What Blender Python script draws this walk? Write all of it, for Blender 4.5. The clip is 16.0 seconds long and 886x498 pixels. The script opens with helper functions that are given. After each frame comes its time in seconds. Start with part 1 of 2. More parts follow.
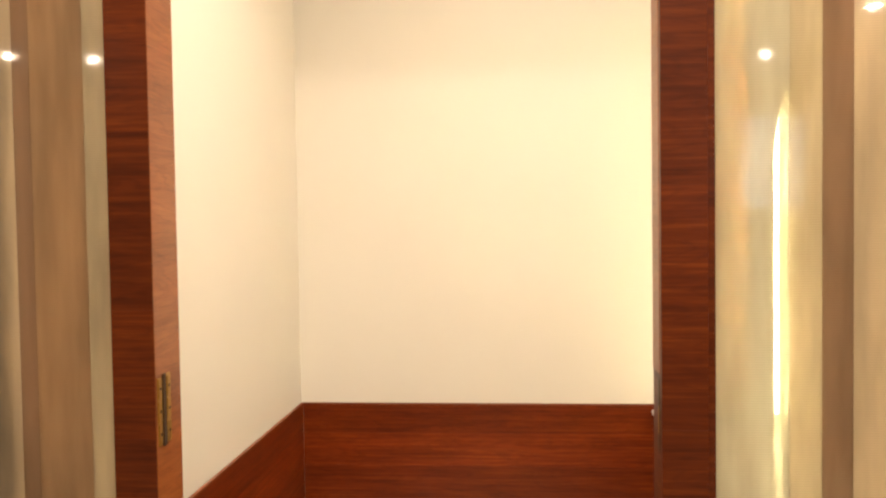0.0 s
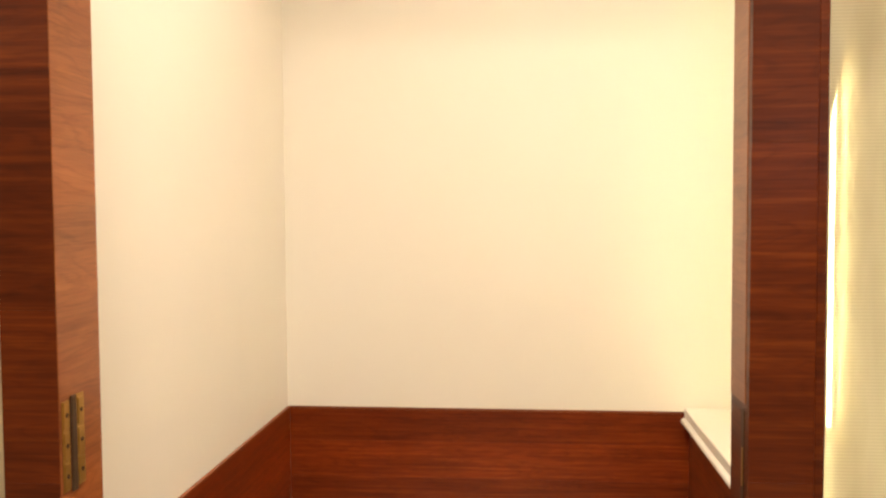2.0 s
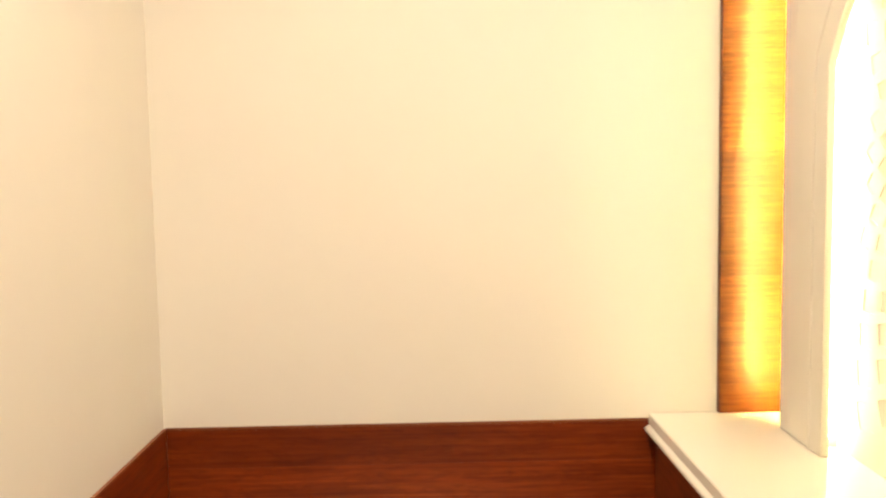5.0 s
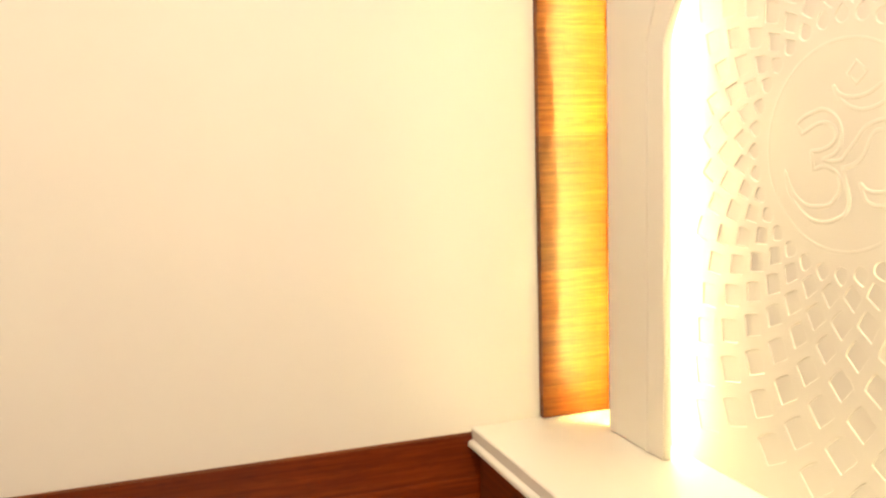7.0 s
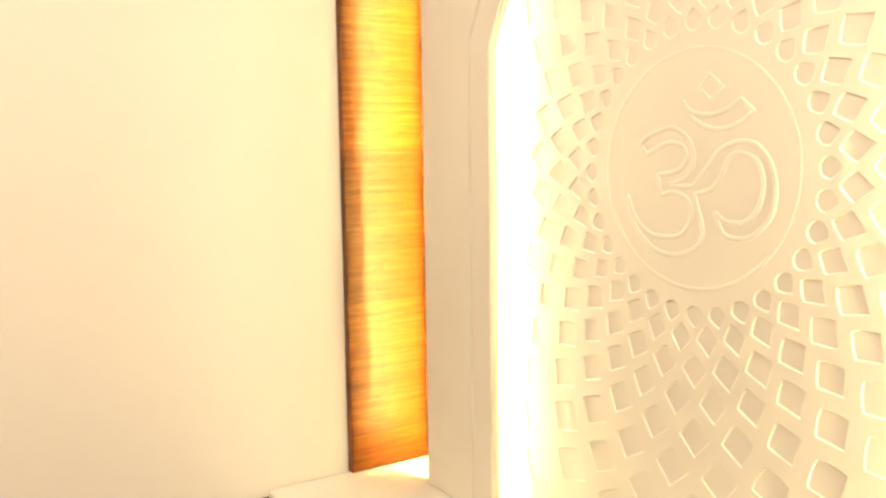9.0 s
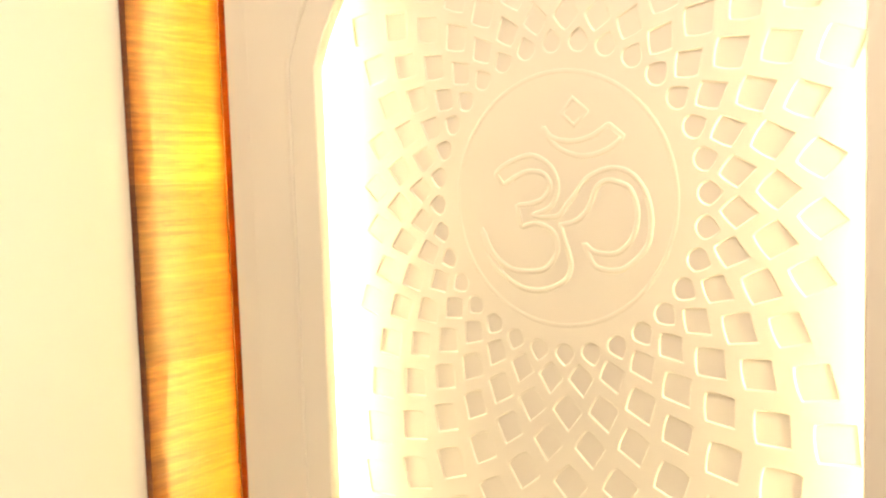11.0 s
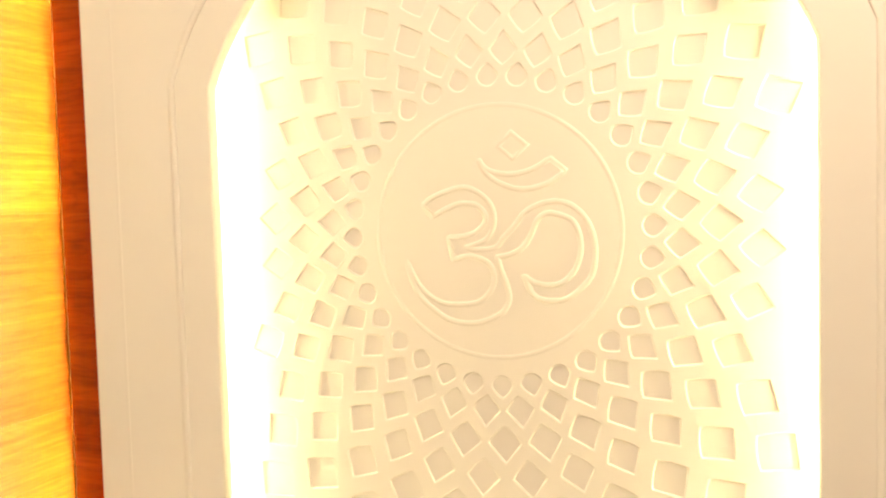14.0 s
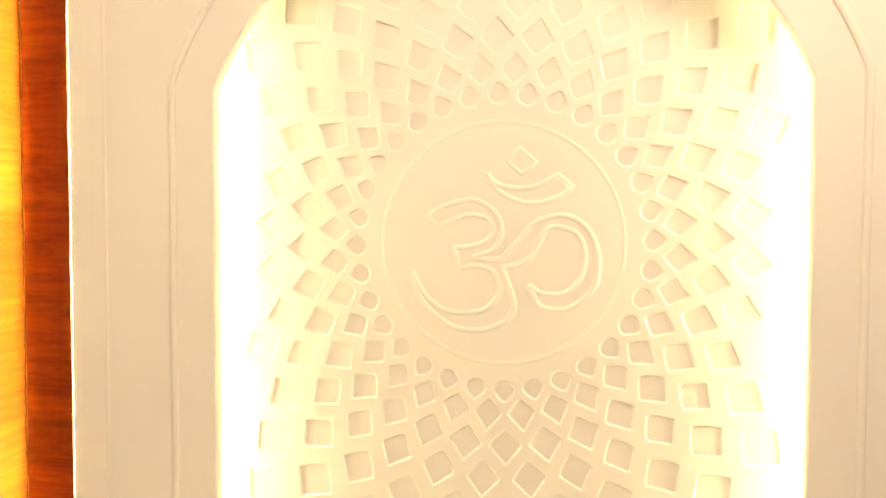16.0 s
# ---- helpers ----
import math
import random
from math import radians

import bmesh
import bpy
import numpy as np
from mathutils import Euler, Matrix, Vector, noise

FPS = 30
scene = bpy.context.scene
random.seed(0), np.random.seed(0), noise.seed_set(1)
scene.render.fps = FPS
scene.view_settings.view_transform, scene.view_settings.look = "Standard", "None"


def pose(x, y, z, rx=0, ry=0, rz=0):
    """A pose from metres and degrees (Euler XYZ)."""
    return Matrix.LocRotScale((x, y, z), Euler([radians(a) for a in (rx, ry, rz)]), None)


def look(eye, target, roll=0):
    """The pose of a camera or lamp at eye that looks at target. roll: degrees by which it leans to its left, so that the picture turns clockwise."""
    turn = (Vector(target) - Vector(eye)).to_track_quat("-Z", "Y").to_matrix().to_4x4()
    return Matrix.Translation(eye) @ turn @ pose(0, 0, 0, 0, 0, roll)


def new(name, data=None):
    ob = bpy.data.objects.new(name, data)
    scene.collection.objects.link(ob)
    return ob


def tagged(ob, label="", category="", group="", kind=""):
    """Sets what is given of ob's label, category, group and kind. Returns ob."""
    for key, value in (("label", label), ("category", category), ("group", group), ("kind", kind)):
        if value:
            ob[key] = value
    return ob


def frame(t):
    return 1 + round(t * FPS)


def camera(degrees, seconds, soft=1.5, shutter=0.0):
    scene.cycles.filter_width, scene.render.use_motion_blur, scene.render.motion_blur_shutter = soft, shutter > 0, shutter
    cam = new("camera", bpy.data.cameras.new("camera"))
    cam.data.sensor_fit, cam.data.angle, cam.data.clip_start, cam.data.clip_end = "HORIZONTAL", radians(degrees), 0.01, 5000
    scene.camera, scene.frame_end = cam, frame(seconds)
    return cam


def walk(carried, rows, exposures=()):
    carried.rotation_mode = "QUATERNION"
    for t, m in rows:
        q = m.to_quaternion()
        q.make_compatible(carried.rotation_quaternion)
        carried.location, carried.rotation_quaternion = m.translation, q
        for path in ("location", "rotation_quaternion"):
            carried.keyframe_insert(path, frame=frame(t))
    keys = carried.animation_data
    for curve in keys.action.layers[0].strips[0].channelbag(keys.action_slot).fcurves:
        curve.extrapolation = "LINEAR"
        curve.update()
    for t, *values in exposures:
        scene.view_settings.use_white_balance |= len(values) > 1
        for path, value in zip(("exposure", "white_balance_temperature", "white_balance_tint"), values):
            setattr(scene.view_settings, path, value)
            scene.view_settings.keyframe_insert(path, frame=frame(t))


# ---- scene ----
from mathutils import geometry

# camera and walk
cam = camera(55.2, 16.0, soft=2.4)
PATH = [
    (0, (0.1584, -0.9301, 1.4259), (0.0690, 0.0654, 1.3917), -0.83),
    (0.5, (0.1597, -0.8766, 1.4209), (0.0583, 0.1173, 1.3795), -0.70),
    (1, (0.1544, -0.7869, 1.4100), (0.0522, 0.2068, 1.3631), -0.48),
    (1.5, (0.1424, -0.6971, 1.4046), (0.0418, 0.2967, 1.3559), -0.33),
    (2, (0.1285, -0.6076, 1.4067), (0.0340, 0.3868, 1.3597), -0.37),
    (2.5, (0.1139, -0.5251, 1.4036), (0.0347, 0.4705, 1.3547), -0.58),
    (3, (0.0999, -0.4476, 1.4083), (0.0289, 0.5482, 1.3508), -0.69),
    (5.5, (0.0463, -0.0334, 1.4115), (0.1266, 0.9593, 1.3211), -1.50),
    (6, (0.0017, 0.0435, 1.4212), (0.1707, 1.0247, 1.3275), -2.09),
    (6.5, (-0.0368, 0.1394, 1.4243), (0.2127, 1.1024, 1.3229), -2.16),
    (7, (-0.0444, 0.2207, 1.4268), (0.2755, 1.1614, 1.3138), -1.71),
    (7.5, (-0.0248, 0.2909, 1.4207), (0.3397, 1.2146, 1.3031), -1.86),
    (8, (0.0031, 0.3584, 1.4244), (0.4131, 1.2636, 1.3130), -1.91),
    (8.5, (0.0220, 0.4119, 1.4308), (0.4894, 1.2891, 1.3216), -1.40),
    (9, (0.0430, 0.4719, 1.4444), (0.5829, 1.3063, 1.3332), -0.83),
    (9.5, (0.0590, 0.5406, 1.4519), (0.6715, 1.3238, 1.3442), -1.73),
    (12, (-0.0230, 0.7242, 1.4370), (0.7979, 1.2914, 1.3720), -0.46),
    (12.5, (-0.0485, 0.7574, 1.4470), (0.7946, 1.2908, 1.3781), 0.06),
    (13, (-0.0571, 0.8119, 1.4519), (0.8200, 1.2880, 1.3886), -0.09),
    (13.5, (-0.0729, 0.8859, 1.4648), (0.8435, 1.2824, 1.4103), -1.62),
    (14, (-0.0872, 0.9399, 1.4569), (0.8502, 1.2839, 1.4026), -1.62),
    (14.5, (-0.1019, 0.9809, 1.4457), (0.8521, 1.2775, 1.4026), -0.75),
    (15, (-0.1335, 1.0390, 1.4495), (0.8366, 1.2786, 1.4110), -1.83),
    (15.5, (-0.1598, 1.0886, 1.4498), (0.8198, 1.2848, 1.4057), -0.98),
    (16, (-0.1771, 1.1379, 1.4601), (0.8079, 1.3048, 1.4159), 0.19),
]
walk(cam, [(t, look(e, g, r)) for t, e, g, r in PATH], exposures=[(0, 0.02), (3.0, 0.01), (5.5, -0.02), (9.0, -0.06), (12.0, 0.0), (16.0, 0.02)])

# light: warm lamps only, a faint indoor ambient
HALL_W, ROOM_W, LED_NICHE, LED_SIDE = 42.5, 18.6, 88.0, 1550.0
WARM, LEDC = (1.0, 0.815, 0.615), (1.0, 0.82, 0.41)
world = bpy.data.worlds.new("indoor_ambient")
scene.world = world
world.use_nodes = True
world.node_tree.nodes["Background"].inputs[0].default_value = (1.0, 0.82, 0.6, 1)
world.node_tree.nodes["Background"].inputs[1].default_value = 0.02

# plan, in metres
YB, YW = 1.983, 1.988          # face of the wood dado and of the white wall on the north side
XW, XWW = -0.607, -0.614       # the same on the west side
ZD, ZC = 0.79, 0.802           # top of the dado, top of the counter
XC = 0.611                     # front edge of the counter
XY, YY = 0.785, 1.968          # west edge and face of the wood strip beside the shrine
XF, XCV, XE = 0.884, 0.950, 0.968   # face of the shrine frame, of the carved sheet, of the east wall
CY, CZ = 1.250, 1.418          # centre of the carved medallion
YP, DP = 0.258, 0.092          # face and depth of the door frame
# ROOM_TOP and DOOR_TOP are unseen, set for even lamp light on the end wall
ROOM_TOP, HALL_TOP, DOOR_TOP = 2.64, 2.72, 2.42


# ---------------------------------------------------------------- materials
def material(name, base, rough=0.5, metal=0.0):
    m = bpy.data.materials.new(name)
    m.use_nodes = True
    b = m.node_tree.nodes["Principled BSDF"]
    b.inputs["Base Color"].default_value = (*base, 1)
    b.inputs["Roughness"].default_value = rough
    b.inputs["Metallic"].default_value = metal
    return m, m.node_tree, b


def mapped(nt, scale):
    geo, mp = nt.nodes.new("ShaderNodeNewGeometry"), nt.nodes.new("ShaderNodeMapping")
    mp.inputs["Scale"].default_value = scale
    nt.links.new(geo.outputs["Position"], mp.inputs["Vector"])
    return mp.outputs["Vector"]


def noise_node(nt, vec, scale, detail=4, rough=0.55, distort=0.0):
    n = nt.nodes.new("ShaderNodeTexNoise")
    n.inputs["Scale"].default_value, n.inputs["Detail"].default_value = scale, detail
    n.inputs["Roughness"].default_value, n.inputs["Distortion"].default_value = rough, distort
    nt.links.new(vec, n.inputs["Vector"])
    return n.outputs["Fac"]


def ramp(nt, fac, stops):
    r = nt.nodes.new("ShaderNodeValToRGB")
    while len(r.color_ramp.elements) < len(stops):
        r.color_ramp.elements.new(0.5)
    for e, (p, c) in zip(r.color_ramp.elements, stops):
        e.position, e.color = p, (*c, 1)
    nt.links.new(fac, r.inputs["Fac"])
    return r.outputs["Color"]


def mixed(nt, a, b, fac, mode="MIX"):
    m = nt.nodes.new("ShaderNodeMix")
    m.data_type, m.blend_type = "RGBA", mode
    for sock, v in ((m.inputs[0], fac), (m.inputs[6], a), (m.inputs[7], b)):
        if isinstance(v, bpy.types.NodeSocket):
            nt.links.new(v, sock)
        else:
            sock.default_value = v
    return m.outputs[2]


def bumped(nt, b, height, strength, distance):
    n = nt.nodes.new("ShaderNodeBump")
    n.inputs["Strength"].default_value, n.inputs["Distance"].default_value = strength, distance
    nt.links.new(height, n.inputs["Height"])
    nt.links.new(n.outputs["Normal"], b.inputs["Normal"])


def wood(name, dark, mid, light, rough=0.40, coat=0.32):
    """Wood veneer with the grain lying level: long fine streaks, slow bands and pores; each strip has its own tone."""
    m, nt, b = material(name, mid, rough)
    info, shift = nt.nodes.new("ShaderNodeObjectInfo"), nt.nodes.new("ShaderNodeVectorMath")
    shift.operation = "SCALE"
    shift.inputs[0].default_value = (3.1, 5.7, 9.3)
    nt.links.new(info.outputs["Random"], shift.inputs["Scale"])

    def strip(scale):
        add = nt.nodes.new("ShaderNodeVectorMath")
        nt.links.new(mapped(nt, scale), add.inputs[0])
        nt.links.new(shift.outputs[0], add.inputs[1])
        return add.outputs[0]
    warp = strip((2.4, 2.4, 13))
    grain = noise_node(nt, strip((3.0, 3.0, 125)), 1.0, 6, 0.6, 0.4)
    broad = noise_node(nt, warp, 1.0, 4, 0.55, 1.2)
    pores = noise_node(nt, strip((22, 22, 560)), 1.0, 3, 0.6)
    figure = noise_node(nt, strip((4.5, 4.5, 26)), 1.0, 2, 0.5, 2.2)
    col = ramp(nt, grain, [(0.15, dark), (0.5, mid), (0.90, light)])
    col = mixed(nt, col, ramp(nt, broad, [(0.30, (0.70, 0.63, 0.58)), (0.72, (1.24, 1.22, 1.2))]), 0.75, "MULTIPLY")
    col = mixed(nt, col, ramp(nt, figure, [(0.42, (1, 1, 1)), (0.49, (0.62, 0.55, 0.5)), (0.56, (1, 1, 1))]), 0.45, "MULTIPLY")
    col = mixed(nt, col, ramp(nt, pores, [(0.34, (0.5, 0.45, 0.42)), (0.5, (1, 1, 1))]), 0.35, "MULTIPLY")
    col = mixed(nt, col, ramp(nt, info.outputs["Random"], [(0.0, (0.74, 0.70, 0.66)), (1.0, (1.22, 1.2, 1.18))]), 1.0, "MULTIPLY")
    nt.links.new(col, b.inputs["Base Color"])
    b.inputs["Coat Weight"].default_value, b.inputs["Coat Roughness"].default_value = coat, 0.20
    b.inputs["Specular IOR Level"].default_value = 0.25
    bumped(nt, b, grain, 0.04, 0.002)
    return m


def painted(name, base, rough, blotch=0.05, bump=0.05):
    m, nt, b = material(name, base, rough)
    big = noise_node(nt, mapped(nt, (2.2, 2.2, 1.6)), 1.0, 4, 0.55)
    fine = noise_node(nt, mapped(nt, (140, 140, 140)), 1.0, 3, 0.6)
    lo = tuple(c * (1 - blotch) for c in base)
    nt.links.new(ramp(nt, big, [(0.3, lo), (0.7, base)]), b.inputs["Base Color"])
    bumped(nt, b, fine, bump, 0.001)
    return m


def glow(name, colour, strength):
    m, nt, b = material(name, (0.9, 0.88, 0.8), 0.4)
    b.inputs["Emission Color"].default_value = (*colour, 1)
    b.inputs["Emission Strength"].default_value = strength
    return m


def film_glass(name, tint, cloud):
    """Glass with a clouded film of fine level lines on it; blurred reflections are blotched into its colour."""
    m, nt, b = material(name, tint, 0.35)
    out = nt.nodes["Material Output"]
    clear = nt.nodes.new("ShaderNodeBsdfTransparent")
    clear.inputs["Color"].default_value = (*[0.55 + 0.45 * c for c in tint], 1)
    gloss = nt.nodes.new("ShaderNodeBsdfGlossy")
    gloss.inputs["Roughness"].default_value = 0.04
    wave = nt.nodes.new("ShaderNodeTexWave")
    wave.wave_type, wave.bands_direction = "BANDS", "Z"
    wave.inputs["Scale"].default_value = 0.35
    nt.links.new(mapped(nt, (0, 0, 260)), wave.inputs["Vector"])
    amount = nt.nodes.new("ShaderNodeMapRange")
    amount.inputs["To Min"].default_value, amount.inputs["To Max"].default_value = max(0, cloud - 0.05), min(1, cloud + 0.05)
    nt.links.new(wave.outputs["Fac"], amount.inputs["Value"])
    thin = nt.nodes.new("ShaderNodeBsdfTranslucent")
    diff = nt.nodes.new("ShaderNodeBsdfDiffuse")
    # upright blotches in the film's colour stand in for blurred reflections
    reflection_blotch = noise_node(nt, mapped(nt, (21, 21, 3.4)), 1.0, 3, 0.5)
    tone = ramp(nt, reflection_blotch, [(0.3, tuple(c * 0.72 for c in tint)), (0.7, tuple(min(1, c * 1.14) for c in tint))])
    nt.links.new(tone, thin.inputs["Color"])
    nt.links.new(tone, diff.inputs["Color"])
    film, body, all_ = (nt.nodes.new("ShaderNodeMixShader") for _ in range(3))
    film.inputs[0].default_value = 0.84
    nt.links.new(diff.outputs[0], film.inputs[1])
    nt.links.new(thin.outputs[0], film.inputs[2])
    nt.links.new(amount.outputs[0], body.inputs[0])
    nt.links.new(clear.outputs[0], body.inputs[1])
    nt.links.new(film.outputs[0], body.inputs[2])
    fres = nt.nodes.new("ShaderNodeFresnel")
    fres.inputs["IOR"].default_value = 1.5
    nt.links.new(fres.outputs[0], all_.inputs[0])
    nt.links.new(body.outputs[0], all_.inputs[1])
    nt.links.new(gloss.outputs[0], all_.inputs[2])
    nt.links.new(all_.outputs[0], out.inputs["Surface"])
    return m


WALL = painted("cream_wall_paint", (0.85, 0.82, 0.75), 0.6, 0.03)
HALLW = painted("hall_wall_paint", (0.62, 0.54, 0.44), 0.6, 0.12)
CEIL = painted("ceiling_paint", (0.82, 0.80, 0.76), 0.7)
STONE = painted("white_solid_surface", (0.86, 0.83, 0.76), 0.30, 0.03, 0.015)
CARVED = painted("white_carved_surface", (0.82, 0.79, 0.72), 0.55, 0.03, 0.02)
FLOOR = painted("beige_floor_tile", (0.55, 0.46, 0.36), 0.15, 0.15)
BOUNCE_FLOOR = painted("pale_bounce_floor", (0.85, 0.81, 0.73), 0.15, 0.10, 0.0)
TEAK = wood("teak_laminate", (0.085, 0.015, 0.0022), (0.160, 0.032, 0.0045), (0.26, 0.064, 0.010))
SATIN = wood("satin_teak_laminate", (0.052, 0.0082, 0.0008), (0.118, 0.0215, 0.0025), (0.225, 0.054, 0.007), 0.42, 0.2)
# TEAK yellowed for the strip: part of the LED's golden light is in its colour
LIT_STRIP = wood("lit_teak_laminate", (0.085, 0.015, 0.0022), (0.160, 0.040, 0.0055), (0.26, 0.076, 0.012), 0.45, 0.09)
RED = wood("red_teak_laminate", (0.20, 0.028, 0.0025), (0.30, 0.047, 0.004), (0.39, 0.078, 0.008), 0.45, 0.1)
DADO = wood("dado_teak_laminate", (0.088, 0.011, 0.0009), (0.180, 0.028, 0.0028), (0.29, 0.060, 0.0075), 0.38, 0.22)
LIPPING = wood("teak_lipping", (0.16, 0.048, 0.018), (0.26, 0.088, 0.036), (0.34, 0.13, 0.056), 0.4, 0.1)
# the jambs' teak made paler: the room's light on the reveals, as colour
LIT_REVEAL = wood("lit_reveal_teak", (0.24, 0.072, 0.019), (0.30, 0.096, 0.027), (0.36, 0.122, 0.036), 0.36, 0.25)
BRASS = material("worn_brass", (0.42, 0.24, 0.06), 0.38, 0.9)[0]
UMBER = material("dark_bronze", (0.07, 0.035, 0.015), 0.5, 0.4)[0]
ALU = material("white_channel", (0.8, 0.78, 0.72), 0.4)[0]
CHROME = material("white_trim_metal", (0.8, 0.8, 0.78), 0.3)[0]
NICHE_GLOW = glow("warm_led_niche", LEDC, LED_NICHE)
SIDE_GLOW = glow("warm_led_side", (1.0, 0.88, 0.24), LED_SIDE)
LAMP_GLOW = glow("warm_lamp_lens", WARM, 6.0)


# ---------------------------------------------------------------- mesh helpers
def link(name, bm, mats, parent=None, smooth=False):
    me = bpy.data.meshes.new(name)
    bm.normal_update()
    bm.to_mesh(me)
    bm.free()
    for m in (mats if isinstance(mats, (list, tuple)) else [mats]):
        me.materials.append(m)
    if smooth:
        for p in me.polygons:
            p.use_smooth = True
    ob = new(name, me)
    ob.parent = parent
    return ob


def part(name, bm, mat, parent, label="", smooth=False):
    return tagged(link(name, bm, mat, parent, smooth), label)


def thing(name, label, category, group="", base=(0, 0, 0)):
    return tagged(new(name), label, category, group)


def box(a, b, bevel=0.0, segs=2, bm=None):
    bm = bm or bmesh.new()
    r = bmesh.ops.create_cube(bm, size=1)
    for v in r["verts"]:
        v.co = [(a[i] + b[i]) / 2 + v.co[i] * (b[i] - a[i]) for i in range(3)]
    if bevel:
        es = list({e for v in r["verts"] for e in v.link_edges})
        bmesh.ops.bevel(bm, geom=es, offset=bevel, segments=segs, affect="EDGES", profile=0.5)
    return bm


def prism(points, axis, lo, hi):
    """A closed outline in the two other axes, drawn out along one axis."""
    bm = bmesh.new()
    o = [i for i in range(3) if i != axis]

    def ring(w):
        vs = []
        for p, q in points:
            c = [0, 0, 0]
            c[o[0]], c[o[1]], c[axis] = p, q, w
            vs.append(bm.verts.new(c))
        return vs
    r0, r1 = ring(lo), ring(hi)
    n = len(points)
    for i in range(n):
        bm.faces.new((r0[i], r0[(i + 1) % n], r1[(i + 1) % n], r1[i]))
    bm.faces.new(r0[::-1])
    bm.faces.new(r1)
    bmesh.ops.recalc_face_normals(bm, faces=bm.faces)
    return bm


def disc(radius, z0, z1, centre, segs=32, hole=0.0):
    bm = bmesh.new()
    rings = []
    for r, z in ((radius, z1), (radius, z0), (max(hole, 1e-4), z0), (max(hole, 1e-4), z1)):
        rings.append([bm.verts.new((centre[0] + r * math.cos(6.28319 * k / segs), centre[1] + r * math.sin(6.28319 * k / segs), z)) for k in range(segs)])
    for a, b in zip(rings, rings[1:] + rings[:1]):
        for k in range(segs):
            bm.faces.new((a[k], a[(k + 1) % segs], b[(k + 1) % segs], b[k]))
    bmesh.ops.recalc_face_normals(bm, faces=bm.faces)
    return bm


# The shrine's own plane: u to the south, v up from the medallion's centre, w towards the room.
def shrine_pose(x):
    return Matrix(((0, 0, -1, x), (-1, 0, 0, CY), (0, 1, 0, CZ), (0, 0, 0, 1)))


def sheet(name, loops, half, bevel, mat, parent, x_mid, label=""):
    """A flat sheet with holes: the first loop is its outline; its edges are eased by the bevel."""
    cu = bpy.data.curves.new(name, "CURVE")
    cu.dimensions, cu.fill_mode = "2D", "BOTH"
    cu.extrude, cu.bevel_depth, cu.bevel_resolution, cu.offset = half - bevel, bevel, 1, -bevel
    for lp in loops:
        sp = cu.splines.new("POLY")
        sp.points.add(len(lp) - 1)
        sp.use_cyclic_u = True
        for p, (u, v) in zip(sp.points, lp):
            p.co = (u, v, 0, 1)
    tmp = bpy.data.objects.new(name + "_outline", cu)
    scene.collection.objects.link(tmp)
    me = bpy.data.meshes.new_from_object(tmp.evaluated_get(bpy.context.evaluated_depsgraph_get()))
    bpy.data.objects.remove(tmp)
    me.name = name
    me.transform(shrine_pose(x_mid))
    me.materials.clear()
    me.materials.append(mat)
    ob = new(name, me)
    ob.parent = parent
    return tagged(ob, label)


def bead(name, path, radius, mat, parent, x, closed=True, label="", flat=1.0):
    """A rounded ridge laid along a line of the shrine's plane."""
    bm = bmesh.new()
    n, rings = len(path), []
    prof = [(math.cos(a), math.sin(a)) for a in [math.pi * k / 6 for k in range(7)]]
    for i, (u, v) in enumerate(path):
        a = path[(i - 1) % n] if closed or i else path[i]
        b = path[(i + 1) % n] if closed or i < n - 1 else path[i]
        t = Vector((b[0] - a[0], b[1] - a[1]))
        t = t.normalized() if t.length > 1e-9 else Vector((1, 0))
        rings.append([bm.verts.new((u - t.y * c * radius, v + t.x * c * radius, s * radius * flat if s > 0.01 else -0.0006)) for c, s in prof])
    for i in range(n if closed else n - 1):
        a, b = rings[i], rings[(i + 1) % n]
        for k in range(6):
            bm.faces.new((a[k], a[k + 1], b[k + 1], b[k]))
        bm.faces.new((a[6], a[0], b[0], b[6]))
    bmesh.ops.recalc_face_normals(bm, faces=bm.faces)
    bm.transform(shrine_pose(x))
    return part(name, bm, mat, parent, label, True)


def curve_through(pts, steps=8):
    """A smooth line through a few points, with its ends kept."""
    out, n = [], len(pts)
    for i in range(n - 1):
        p0 = pts[i - 1] if i else tuple(2 * pts[0][k] - pts[1][k] for k in (0, 1))
        p1, p2 = pts[i], pts[i + 1]
        p3 = pts[i + 2] if i + 2 < n else tuple(2 * p2[k] - p1[k] for k in (0, 1))
        for s in range(steps if n > 2 else 1):
            t = s / steps
            out.append(tuple(0.5 * (2 * p1[k] + (p2[k] - p0[k]) * t + (2 * p0[k] - 5 * p1[k] + 4 * p2[k] - p3[k]) * t * t
                                    + (3 * p1[k] - p0[k] - 3 * p2[k] + p3[k]) * t ** 3) for k in (0, 1)))
    return out


def structure(name, bm, mat, label=""):
    return tagged(link(name, bm, mat), label, kind="structure")


def strips(a, b, parent, heights, bevel=0.0003, mat=None):
    """Veneer strips laid one above another between two corners."""
    z, k = a[2], 0
    while z < b[2] - 0.02:
        h = min(heights[k % len(heights)], b[2] - z)
        if b[2] - z - h < 0.05:
            h = b[2] - z
        part("veneer_strip", box((a[0], a[1], z), (b[0], b[1], z + h), bevel, 1), mat or TEAK, parent)
        z, k = z + h, k + 1


# ---------------------------------------------------------------- the prayer room's shell
structure("floor", box((-4.2, -7.2, -0.12), (4.2, 2.2, 0)), FLOOR, "beige tiled floor")
structure("wall_north", box((XWW - 0.12, YW, 0), (1.10, YW + 0.12, ROOM_TOP)), WALL, "cream painted wall")
structure("wall_west", box((XWW - 0.12, YP + 0.05, 0), (XWW, YW, ROOM_TOP)), WALL, "cream painted wall")
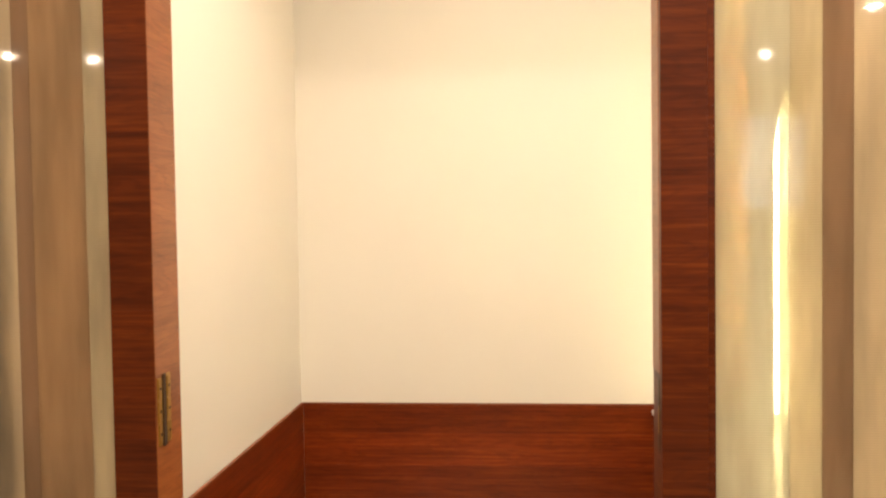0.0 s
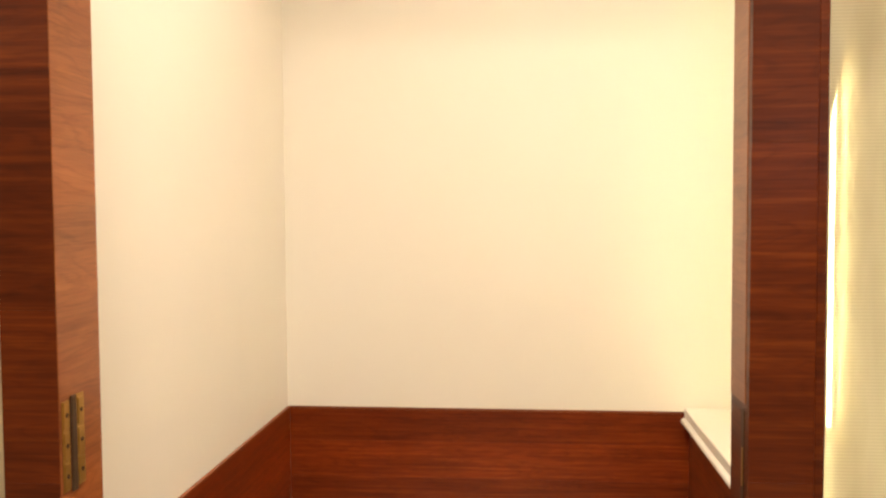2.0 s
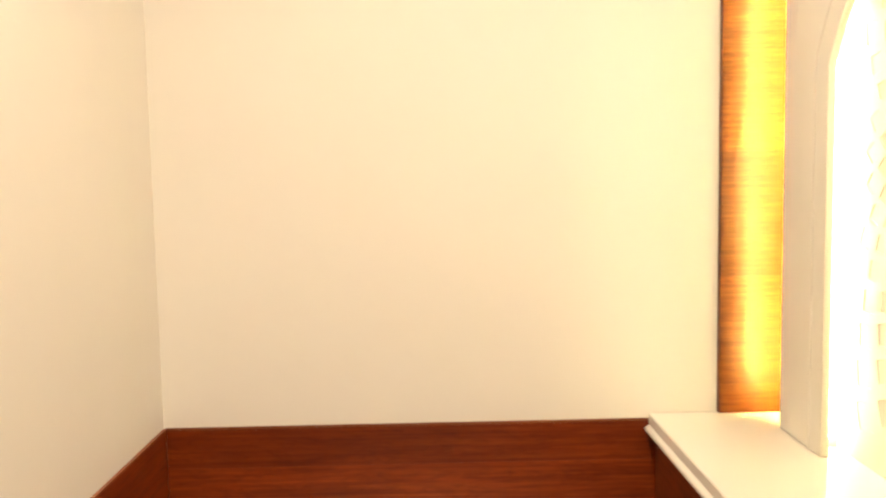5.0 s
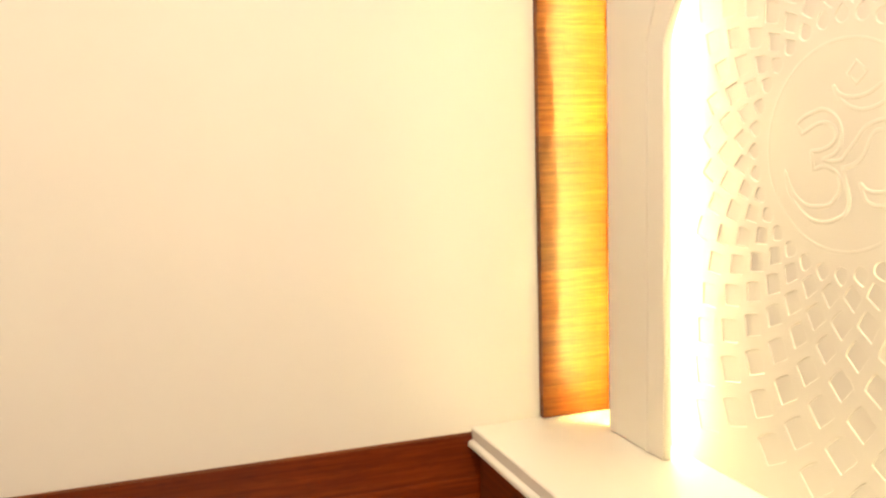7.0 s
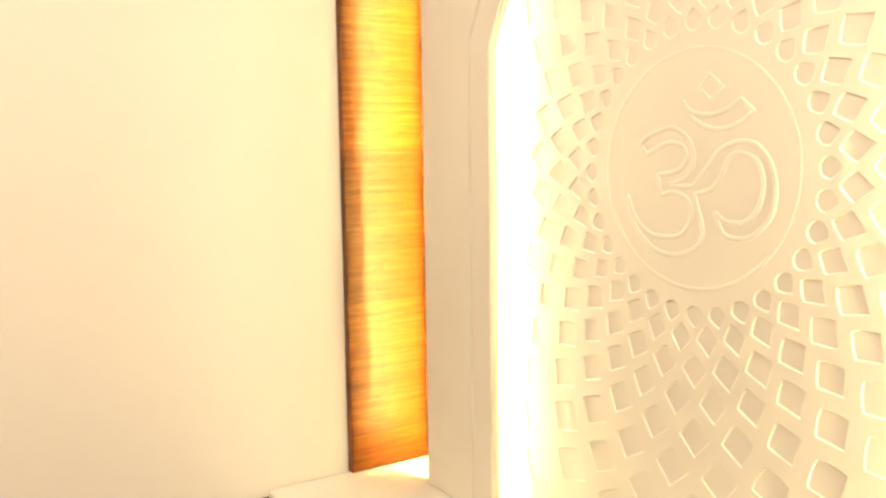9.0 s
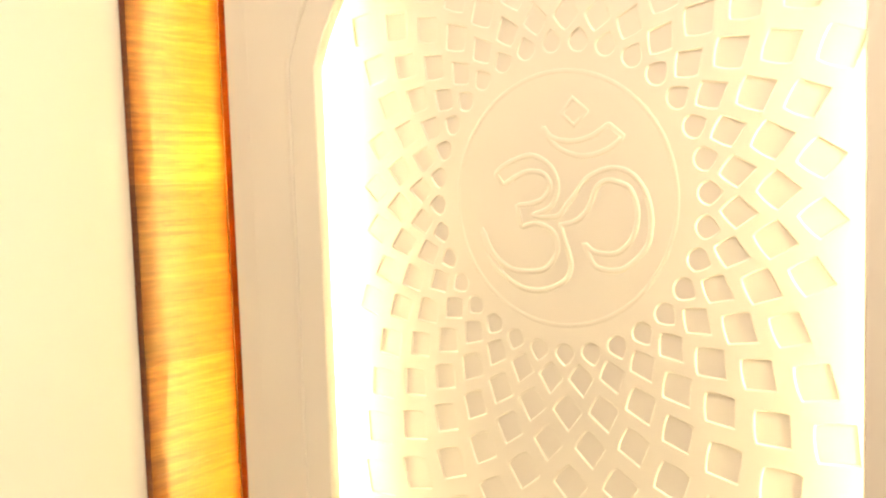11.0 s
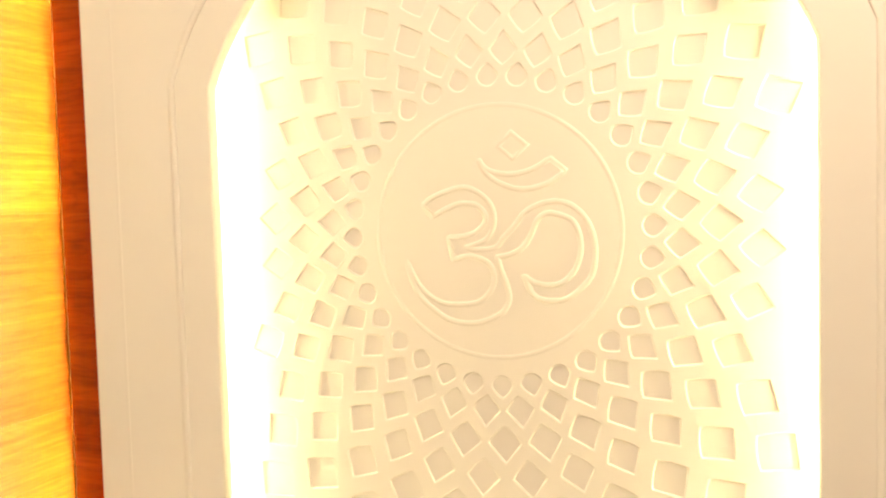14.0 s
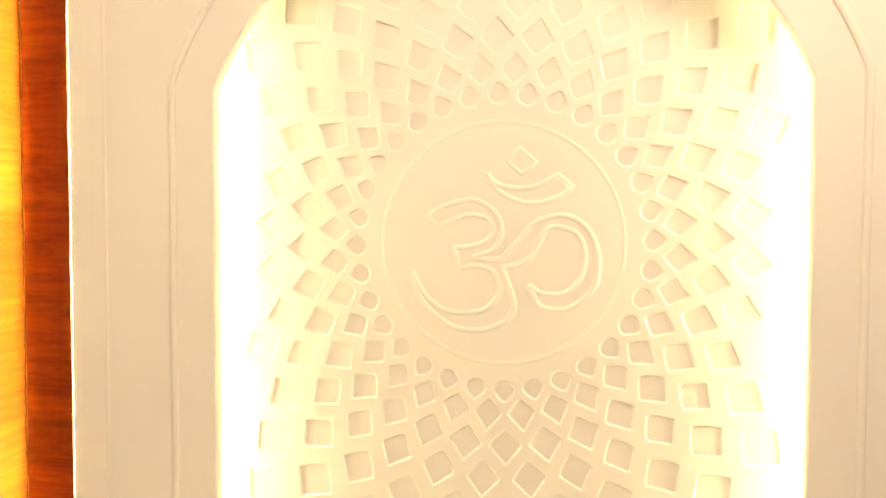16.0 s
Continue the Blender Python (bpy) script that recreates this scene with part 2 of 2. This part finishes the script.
structure("wall_east", box((XE + 0.002, YP + 0.05, 0), (1.10, YW, ROOM_TOP)), WALL)
structure("ceiling", box((XWW - 0.12, YP + 0.05, ROOM_TOP), (1.10, YW + 0.12, ROOM_TOP + 0.1)), CEIL)

# floor out of view, pale so that it throws light onto the lower walls
structure("room_floor", box((XWW, YP + DP, 0.0), (XE, YW, 0.006)), BOUNCE_FLOOR, "unseen floor, made pale to bounce light up the walls")

# the hall in front
structure("hall_ceiling", box((-4.2, -7.2, HALL_TOP), (4.2, YP + 0.04, HALL_TOP + 0.1)), CEIL)
WX0, WX1, WZ0, WZ1 = 2.30, 3.02, 1.46, 2.44
for k, (x0, x1, z0, z1) in enumerate(((-4.2, WX0, 0, HALL_TOP), (WX1, 4.2, 0, HALL_TOP), (WX0, WX1, 0, WZ0), (WX0, WX1, WZ1, HALL_TOP))):
    structure("hall_wall_south", box((x0, -7.2, z0), (x1, -7.1, z1)), HALLW)
win = tagged(new("window_1"), "white framed window with daylight behind it", kind="structure")
for x0, x1, z0, z1 in ((WX0, WX0 + 0.05, WZ0, WZ1), (WX1 - 0.05, WX1, WZ0, WZ1), (WX0 + 0.05, WX1 - 0.05, WZ0, WZ0 + 0.05), (WX0 + 0.05, WX1 - 0.05, WZ1 - 0.05, WZ1)):
    part("window_frame", box((x0, -7.17, z0), (x1, -7.12, z1), 0.004), CHROME, win)
for k in range(1, 5):
    z = WZ0 + (WZ1 - WZ0) * k / 5
    part("glazing_bar", box((WX0 + 0.05, -7.155, z - 0.012), (WX1 - 0.05, -7.135, z + 0.012)), CHROME, win)
part("glazing_bar", box(((WX0 + WX1) / 2 - 0.015, -7.158, WZ0 + 0.05), ((WX0 + WX1) / 2 + 0.015, -7.132, WZ1 - 0.05)), CHROME, win)
structure("backdrop", box((WX0 - 0.3, -7.62, WZ0 - 0.3), (WX1 + 0.3, -7.60, WZ1 + 0.3)), glow("pale_daylight", (0.86, 0.92, 1.0), 4.0), "pale daylight outside the window")
structure("hall_wall_west", box((-4.2, -7.1, 0), (-4.1, YP + 0.05, HALL_TOP)), HALLW)
structure("hall_wall_east", box((4.1, -7.1, 0), (4.2, YP + 0.05, HALL_TOP)), HALLW)
structure("hall_wall_north_west", box((-4.1, YP, 0), (-0.80, YP + 0.05, HALL_TOP)), HALLW)
structure("hall_wall_north_east", box((1.02, YP, 0), (4.1, YP + 0.05, HALL_TOP)), HALLW)
structure("lintel_wall", box((-0.80, YP, DOOR_TOP + 0.04), (1.12, YP + 0.05, ROOM_TOP + 0.1)), HALLW)

# ---------------------------------------------------------------- wood linings
d = thing("wall_panelling", "reddish teak laminate dado along the cream end wall", "wall panelling", "dado panels")
strips((XW, YB, 0.0), (XC + 0.02, YW - 0.0005, ZD - 0.006), d, (0.20, 0.16, 0.21, 0.115), mat=DADO)
part("cap", box((XW, YB - 0.001, ZD - 0.006), (XC + 0.016, YW - 0.0005, ZD), 0.0015), LIPPING, d, "paler lipping on the top edge")
d = thing("wall_panelling", "reddish teak laminate dado along the cream side wall", "wall panelling", "dado panels")
strips((XWW + 0.0005, YP + DP + 0.01, 0.0), (XW, YB - 0.001, ZD - 0.006), d, (0.20, 0.16, 0.21, 0.115), mat=DADO)
part("cap", box((XWW + 0.0005, YP + DP + 0.01, ZD - 0.006), (XW + 0.001, YB - 0.001, ZD), 0.0015), LIPPING, d, "paler lipping on the top edge")

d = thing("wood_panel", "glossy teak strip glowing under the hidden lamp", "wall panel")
strips((XY, YY, ZC + 0.001), (XE - 0.0007, YW - 0.001, ROOM_TOP - 0.002), d, (0.155, 0.19, 0.31, 0.12, 0.25), mat=LIT_STRIP)
d = thing("wood_panel", "dark red teak lining behind the shrine frame", "wall panel")
strips((XE - 0.0005, YP + DP + 0.02, ZC + 0.001), (XE + 0.0018, YY - 0.0003, ROOM_TOP - 0.002), d, (0.27, 0.18, 0.33, 0.22), 0, RED)

# ---------------------------------------------------------------- counter
d = thing("counter", "white solid-surface counter top with a stepped nosing", "counter top")
Y0 = YP + DP + 0.02
top = [(XC, ZC - 0.003), (XC + 0.003, ZC), (XE - 0.002, ZC), (XE - 0.002, ZC - 0.028), (XC + 0.001, ZC - 0.028), (XC, ZC - 0.022)]
part("slab", prism(top, 1, Y0, YB - 0.0015), STONE, d)
nose = [(XC + 0.001, ZC - 0.0285), (XE - 0.002, ZC - 0.0285), (XE - 0.002, ZC - 0.05), (XC + 0.012, ZC - 0.05), (XC - 0.006, ZC - 0.047),
        (XC - 0.010, ZC - 0.043), (XC - 0.010, ZC - 0.036), (XC - 0.007, ZC - 0.032)]
part("nosing", prism(nose, 1, Y0, YB - 0.0015), STONE, d)
d = thing("counter_cabinet", "teak laminate cabinet under the white counter", "cabinet")
part("carcass", box((XC + 0.034, Y0 + 0.01, 0.0), (XE - 0.004, YB - 0.003, ZC - 0.051)), TEAK, d)
for k in range(3):
    w = (YB - 0.01 - Y0) / 3
    part("cabinet_door", box((XC + 0.014, Y0 + k * w + 0.003, 0.08), (XC + 0.033, Y0 + (k + 1) * w, ZC - 0.056), 0.002), TEAK, d)
part("plinth", box((XC + 0.05, Y0 + 0.012, 0.0), (XC + 0.06, YB - 0.004, 0.078)), TEAK, d)

# ---------------------------------------------------------------- shrine: frame with an arched opening
HALF, ZKINK = 0.375, 1.620


def arch(off, steps=22):
    """The opening's outline from the counter up one side, over the arch and down, pushed out by off."""
    r0, a0 = 0.404, radians(22)
    zc = ZKINK - CZ - r0 * math.sin(a0)
    r, side = r0 + off, HALF + off
    a1 = math.acos(side / r) if side < r else 0.0
    a1 = max(a1, 0.0)
    right = [(r * math.cos(a1 + (math.pi / 2 - a1) * k / steps), zc + r * math.sin(a1 + (math.pi / 2 - a1) * k / steps)) for k in range(steps + 1)]
    left = [(-u, v) for u, v in right[::-1][1:]]
    low = ZC + 0.001 - CZ
    return [(side, low)] + right + left + [(-side, low)]


d = thing("shrine_frame", "white solid-surface shrine frame with an arched opening", "shrine frame")
FW, FTOP = 0.587, ROOM_TOP - 0.002 - CZ
LOW = ZC + 0.001 - CZ
outline = arch(0.0)[::-1] + [(FW, LOW), (FW, FTOP), (-FW, FTOP), (-FW, LOW)]
sheet("frame_panel", [outline], 0.009, 0.0025, STONE, d, XF + 0.009)
bead("arch_moulding", arch(0.060), 0.0055, STONE, d, XF, False, "slim raised bead round the arch", 0.55)
for sgn in (-1, 1):
    bead("edge_bead", [(sgn * 0.534, LOW + 0.002), (sgn * 0.534, FTOP - 0.002)], 0.0030, STONE, d, XF, False, "", 0.07)
# unseen sides, added to keep the niche LEDs' light from leaking out
for sgn in (-1, 1):
    part("niche_light_stop", box((XF + 0.0185, CY - sgn * 0.505 - 0.006, ZC + 0.001), (XCV - 0.001, CY - sgn * 0.505 + 0.006, ROOM_TOP - 0.003)), STONE, d)

# ---------------------------------------------------------------- shrine: carved back sheet
RINGS, N = (0.167, 0.199, 0.2307, 0.2735, 0.320, 0.370, 0.424, 0.482, 0.544, 0.610, 0.68), 32


def pocket(k, ang):
    """One almond pocket of the lattice: rounded towards the middle, pointed outwards."""
    r, ro, ri = RINGS[k], RINGS[k + 1] - RINGS[k], RINGS[k] - RINGS[k - 1]
    out, inn = ro * (0.48, 0.54, 0.56, 0.51)[min(k, 4) - 1], ri * (0.42, 0.60, 0.51, 0.52)[min(k, 4) - 1]
    half = r * math.pi / N * (0.70, 0.80, 0.81, 0.70)[min(k, 4) - 1]
    pts = []
    for s in range(24):
        a = 2 * math.pi * s / 24
        c, q = math.cos(a), math.sin(a)
        p = (1.25 if k == 1 else 1.0) if c > 0 else (2.0 if k == 1 else 1.18)
        m = (abs(c) ** p + abs(q) ** p) ** (-1 / p)
        rad = r + c * m * (out if c > 0 else inn)
        tan = q * m * half
        pts.append((rad * math.cos(ang) - tan * math.sin(ang), rad * math.sin(ang) + tan * math.cos(ang)))
    return pts


def carved_sheet(name, border, holes, depth, ease, parent, x_face):
    """A flat sheet pierced by pockets: each pocket's lip is rounded over, then its wall falls to the full depth."""
    bm = bmesh.new()
    lips = []
    for lp in holes:
        cu, cv = sum(u for u, v in lp) / len(lp), sum(v for u, v in lp) / len(lp)
        size = sum(math.hypot(u - cu, v - cv) for u, v in lp) / len(lp)
        rings = []
        for grow, drop in ((ease, 0.0), (ease * 0.5, ease * 0.13), (ease * 0.13, ease * 0.5), (0.0, ease), (-0.0004, depth)):
            f = 1 + grow / size
            rings.append([(cu + (u - cu) * f, cv + (v - cv) * f, -drop) for u, v in lp])
        lips.append(rings[0])
        loops = [[bm.verts.new(p) for p in ring] for ring in rings]
        for a, b in zip(loops, loops[1:]):
            for k in range(len(a)):
                bm.faces.new((a[k], b[k], b[(k + 1) % len(b)], a[(k + 1) % len(a)])).smooth = True
    flat, faces = [Vector(p) for p in border], [list(range(len(border)))]
    for ring in lips:
        faces.append(list(range(len(flat), len(flat) + len(ring))))
        flat += [Vector(p[:2]) for p in ring]
    verts, _, tris, _, _, _ = geometry.delaunay_2d_cdt(flat, [], faces, 2, 1e-6)
    cap = [bm.verts.new((p.x, p.y, 0)) for p in verts]
    for tri in tris:
        f = bm.faces.new([cap[k] for k in tri])
        f.normal_update()
        if f.normal.z < 0:
            f.normal_flip()
    bm.transform(shrine_pose(x_face))
    return part(name, bm, CARVED, parent)


PW, PTOP = 0.46, 2.10 - CZ
holes = []
for k in range(1, 10):
    for j in range(N):
        lp = pocket(k, radians(1.5) + 2 * math.pi * (j + (0.5 if k % 2 == 0 else 0)) / N)
        us, vs = [abs(u) for u, v in lp], [v for u, v in lp]
        if max(us) < 0.366 and max(vs) < PTOP - 0.03 and min(vs) > LOW + 0.02:
            holes.append(lp)
carved = thing("carved_panel", "white carved shrine panel with almond pockets round a medallion", "carved panel")
carved_sheet("lattice_sheet", [(-PW, LOW), (PW, LOW), (PW, PTOP), (-PW, PTOP)], holes, 0.0021, 0.0013, carved, XCV)
part("backing_sheet", box((XCV + 0.0020, CY - PW, ZC + 0.001), (XE - 0.001, CY + PW, 2.10)), CARVED, carved)
MR = 0.1615
bead("medallion_ring", [(MR * math.cos(2 * math.pi * k / 96), MR * math.sin(2 * math.pi * k / 96)) for k in range(96)], 0.0030, CARVED, carved, XCV, True, "", 0.09)

# the sacred syllable in outline: short smooth runs between its corners, in hundredths of the medallion's radius
G = 0.01
CURL = [[(-60, 22), (-53, 28), (-40, 33), (-25, 36), (-12, 31), (-3, 22), (0, 11), (-2, 1), (-9, -7), (-24, -12)]]
LOOP = [
    [(-24, -12), (-12, -14), (1, -12), (8, -4), (16, 4), (25, 15), (37, 21), (50, 23), (63, 19), (74, 7), (79, -9), (79, -23), (76, -35), (66, -46), (55, -53), (42, -54), (31, -50), (23, -34)],
    [(23, -34), (31, -40), (42, -42), (53, -40), (63, -31), (68, -18), (68, -5), (63, 7), (54, 12), (43, 14), (35, 9), (30, -2), (24, -11), (15, -17), (2, -20)]]
TAIL = [
    [(2, -20), (4, -28), (9, -42), (11, -53), (6, -63), (-7, -70), (-21, -73), (-38, -71), (-52, -63), (-64, -52), (-71, -39), (-75, -24)],
    [(-75, -24), (-67, -40), (-58, -50), (-45, -57), (-30, -58), (-15, -56), (-6, -49), (-1, -39), (-3, -28), (-10, -22), (-22, -19), (-35, -22)],
    [(-35, -22), (-39, -4)]]
HOOK = [[(-39, -4), (-26, -3), (-14, 1), (-7, 9), (-9, 17), (-16, 22), (-28, 23), (-40, 19), (-52, 13)], [(-52, 13), (-60, 22)]]
SYLLABLE = CURL + LOOP + TAIL + HOOK
CRESCENT = [[(-12, 58), (-7, 51), (1, 47), (15, 45), (31, 48), (46, 56)], [(46, 56), (58, 46)], [(58, 46), (44, 37), (24, 33), (6, 38), (-6, 47), (-12, 58)]]
DIAMOND = [(15, 78), (28, 67), (16, 57), (5, 67)]


def outline_of(runs):
    return [(u * G * MR, v * G * MR) for run in runs for u, v in curve_through(run)]


bead("syllable", outline_of(SYLLABLE), 0.0036, CARVED, carved, XCV, True, "raised outline of the sacred syllable", 0.28)
bead("crescent", outline_of(CRESCENT), 0.0036, CARVED, carved, XCV, True, "", 0.28)
bead("dot", [(u * G * MR, v * G * MR) for u, v in DIAMOND], 0.0036, CARVED, carved, XCV, True, "", 0.28)

# ---------------------------------------------------------------- hidden LED strips
for sgn in (-1, 1):
    led = thing("led_strip", "warm LED strip hidden behind the shrine opening", "led strip", "shrine led strips")
    yl = CY - sgn * (HALF + 0.064)
    part("diffuser", box((0.920, yl - 0.002, 0.826), (0.934, yl + 0.002, 1.775), 0.0008), NICHE_GLOW, led)
    part("channel", box((0.9028, yl - sgn * 0.0045 - 0.002, ZC + 0.002), (0.9492, yl - sgn * 0.0045 + 0.002, 1.785)), ALU, led)

led = thing("led_strip", "warm LED strip in a metal channel behind the frame edge", "led strip")
part("diffuser", box((0.9036, 1.838, 0.845), (0.9066, 1.8415, 2.50)), SIDE_GLOW, led)
part("channel", box((0.9022, 1.8325, 0.835), (0.9122, 1.8375, 2.51)), ALU, led)
# hidden lips, added to cut the beam short of the wall and red lining
part("light_cut_lip", box((0.9022, 1.838, 0.835), (0.9034, 1.8446, 2.51)), ALU, led)
part("light_cut_lip", box((0.9110, 1.838, 0.835), (0.9122, 1.8542, 2.51)), ALU, led)

# ---------------------------------------------------------------- door frame with its hinges
W0, W1, E0, E1 = -0.438, -0.374, 0.353, 0.425
d = thing("door_frame", "teak laminate door frame without a leaf", "door frame")
j = part("jamb", box((W0 + 0.0015, YP + 0.0015, 0), (W1 - 0.0015, YP + DP - 0.0015, DOOR_TOP - 0.001)), SATIN, d)
strips((W0, YP, 0), (W1, YP + DP, DOOR_TOP), j, (0.26, 0.34, 0.22, 0.29, 0.19), 0.0003, SATIN)
j = part("jamb", box((E0 + 0.0015, YP + 0.0015, 0), (E1 - 0.0015, YP + DP - 0.0215, DOOR_TOP - 0.001)), SATIN, d)
strips((E0, YP, 0), (E1, YP + DP - 0.02, DOOR_TOP), j, (0.31, 0.24, 0.37, 0.21, 0.34), 0.0003, SATIN)
# added sheets that carry the reveals' light and sheen in their colour
part("lining", box((W1 + 0.0001, YP + 0.001, 0), (W1 + 0.0009, YP + DP - 0.001, DOOR_TOP - 0.001)), LIT_REVEAL, d, "thin sheet over the reveal, paler for the light on it")
part("lining", box((E0 - 0.0009, YP + 0.012, 1.206), (E0 - 0.0001, YP + DP - 0.022, DOOR_TOP - 0.001)), LIT_REVEAL, d, "thin sheet over the reveal, paler for the light on it")
part("head", box((W0, YP, DOOR_TOP), (E1, YP + DP, DOOR_TOP + 0.07), 0.0025), SATIN, d)
part("lipping", box((E1 - 0.0085, YP - 0.0015, 0), (E1 + 0.001, YP + 0.002, DOOR_TOP), 0.001), SATIN, d)


def hinge(x, side):
    h = thing("hinge", "worn brass butt hinge let into the jamb", "hinge", "jamb hinges")
    for y0, y1, tilt in ((0.2625, 0.2765, 0), (0.2925, 0.3080, 1)):
        leaf = part("leaf", box((min(x, x + side * 0.0012), y0, 1.098), (max(x, x + side * 0.0012), y1, 1.199 + 0.003 * tilt), 0.0004), BRASS, h)
        for z in (1.100, 1.134, 1.168):
            part("lug", box((min(x, x + side * 0.0024), y0 + 0.0012, z), (max(x, x + side * 0.0024), y1 - 0.0012, z + 0.030), 0.0008), BRASS, leaf)
        for z in (1.115, 1.149, 1.183):
            yy = (y0 + y1) / 2
            part("screw", prism([(yy + 0.0026 * math.cos(a), z + 0.0026 * math.sin(a)) for a in [k * math.pi / 6 for k in range(12)]], 0, x + side * 0.0020, x + side * 0.0030), UMBER, leaf)
    part("knuckle", box((min(x, x + side * 0.0032), 0.2790, 1.095), (max(x, x + side * 0.0032), 0.2900, 1.203), 0.0014), UMBER, h, "dark barrel between the leaves")
    return h


hinge(W1 + 0.0010, 1)
d = thing("strike_plate", "dark bronze strike plate near the jamb corner", "strike plate")
part("plate", box((E0 - 0.0010, 0.2720, 1.095), (E0 - 0.0002, 0.2840, 1.199), 0.0003), UMBER, d)
part("slot", box((E0 - 0.0014, 0.2755, 1.120), (E0 - 0.0009, 0.2800, 1.160), 0.0003), BRASS, d, "worn brass latch slot")

# ---------------------------------------------------------------- side glazing in strips
CLEAR = film_glass("clear_lined_glass", (0.97, 0.92, 0.74), 0.68)
CLOUD = film_glass("clouded_glass", (0.90, 0.79, 0.58), 0.68)
BRONZE = film_glass("bronze_glass", (0.52, 0.36, 0.24), 0.75)
MILK = film_glass("milky_glass", (0.88, 0.76, 0.58), 0.80)
SAND = film_glass("sand_glass", (0.68, 0.49, 0.31), 0.80)
GY0, GY1 = YP + 0.036, YP + 0.044


def glazing(label, strips):
    g = thing("glass_partition", label, "glass partition", "door side lights")
    for name, x0, x1, m in strips:
        part("pane", box((x0, GY0, 0.0), (x1, GY1, DOOR_TOP + 0.035)), m, g, name)
    return g


glazing("tall side light in clear, clouded and bronze glass strips",
        [("clear strip", E1 + 0.0005, 0.536, CLEAR), ("clouded strip", 0.5362, 0.580, CLOUD), ("bronze strip", 0.5802, 0.622, BRONZE), ("milky strip", 0.6222, 1.02, MILK)])
glazing("tall side light in sand and bronze glass strips",
        [("clear strip", -0.490, W0 - 0.0005, CLOUD), ("sand strip", -0.574, -0.4902, SAND), ("bronze strip", -0.601, -0.5742, BRONZE), ("milky strip", -0.80, -0.6012, MILK)])


# ---------------------------------------------------------------- lamps
def downlight(x, y, top, watts, radius=0.027):
    l = thing("ceiling_light", "round warm recessed ceiling light", "ceiling light", "recessed lights")
    part("trim", disc(radius + 0.018, top - 0.006, top - 0.0005, (x, y), 32, radius), CHROME, l, "white trim ring")
    part("lens", disc(radius, top - 0.003, top - 0.001, (x, y), 32), LAMP_GLOW, l)
    lamp = bpy.data.lights.new("downlight", "AREA")
    lamp.shape, lamp.size, lamp.energy, lamp.color = "DISK", radius * 2, watts, WARM
    ob = new("downlight", lamp)
    ob.matrix_world = pose(x, y, top - 0.012)


for x, y in ((-3.11, -4.83), (-3.66, -4.60), (2.14, -5.51), (2.36, -3.98)):
    downlight(x, y, HALL_TOP, HALL_W * 0.22, 0.04)
# unseen hall lamp, added to light the posts and, through the doorway, the end wall
downlight(0.1, -0.75, HALL_TOP, HALL_W * 1.22, 0.12)
downlight(0.24, 0.82, ROOM_TOP, ROOM_W, 0.26)
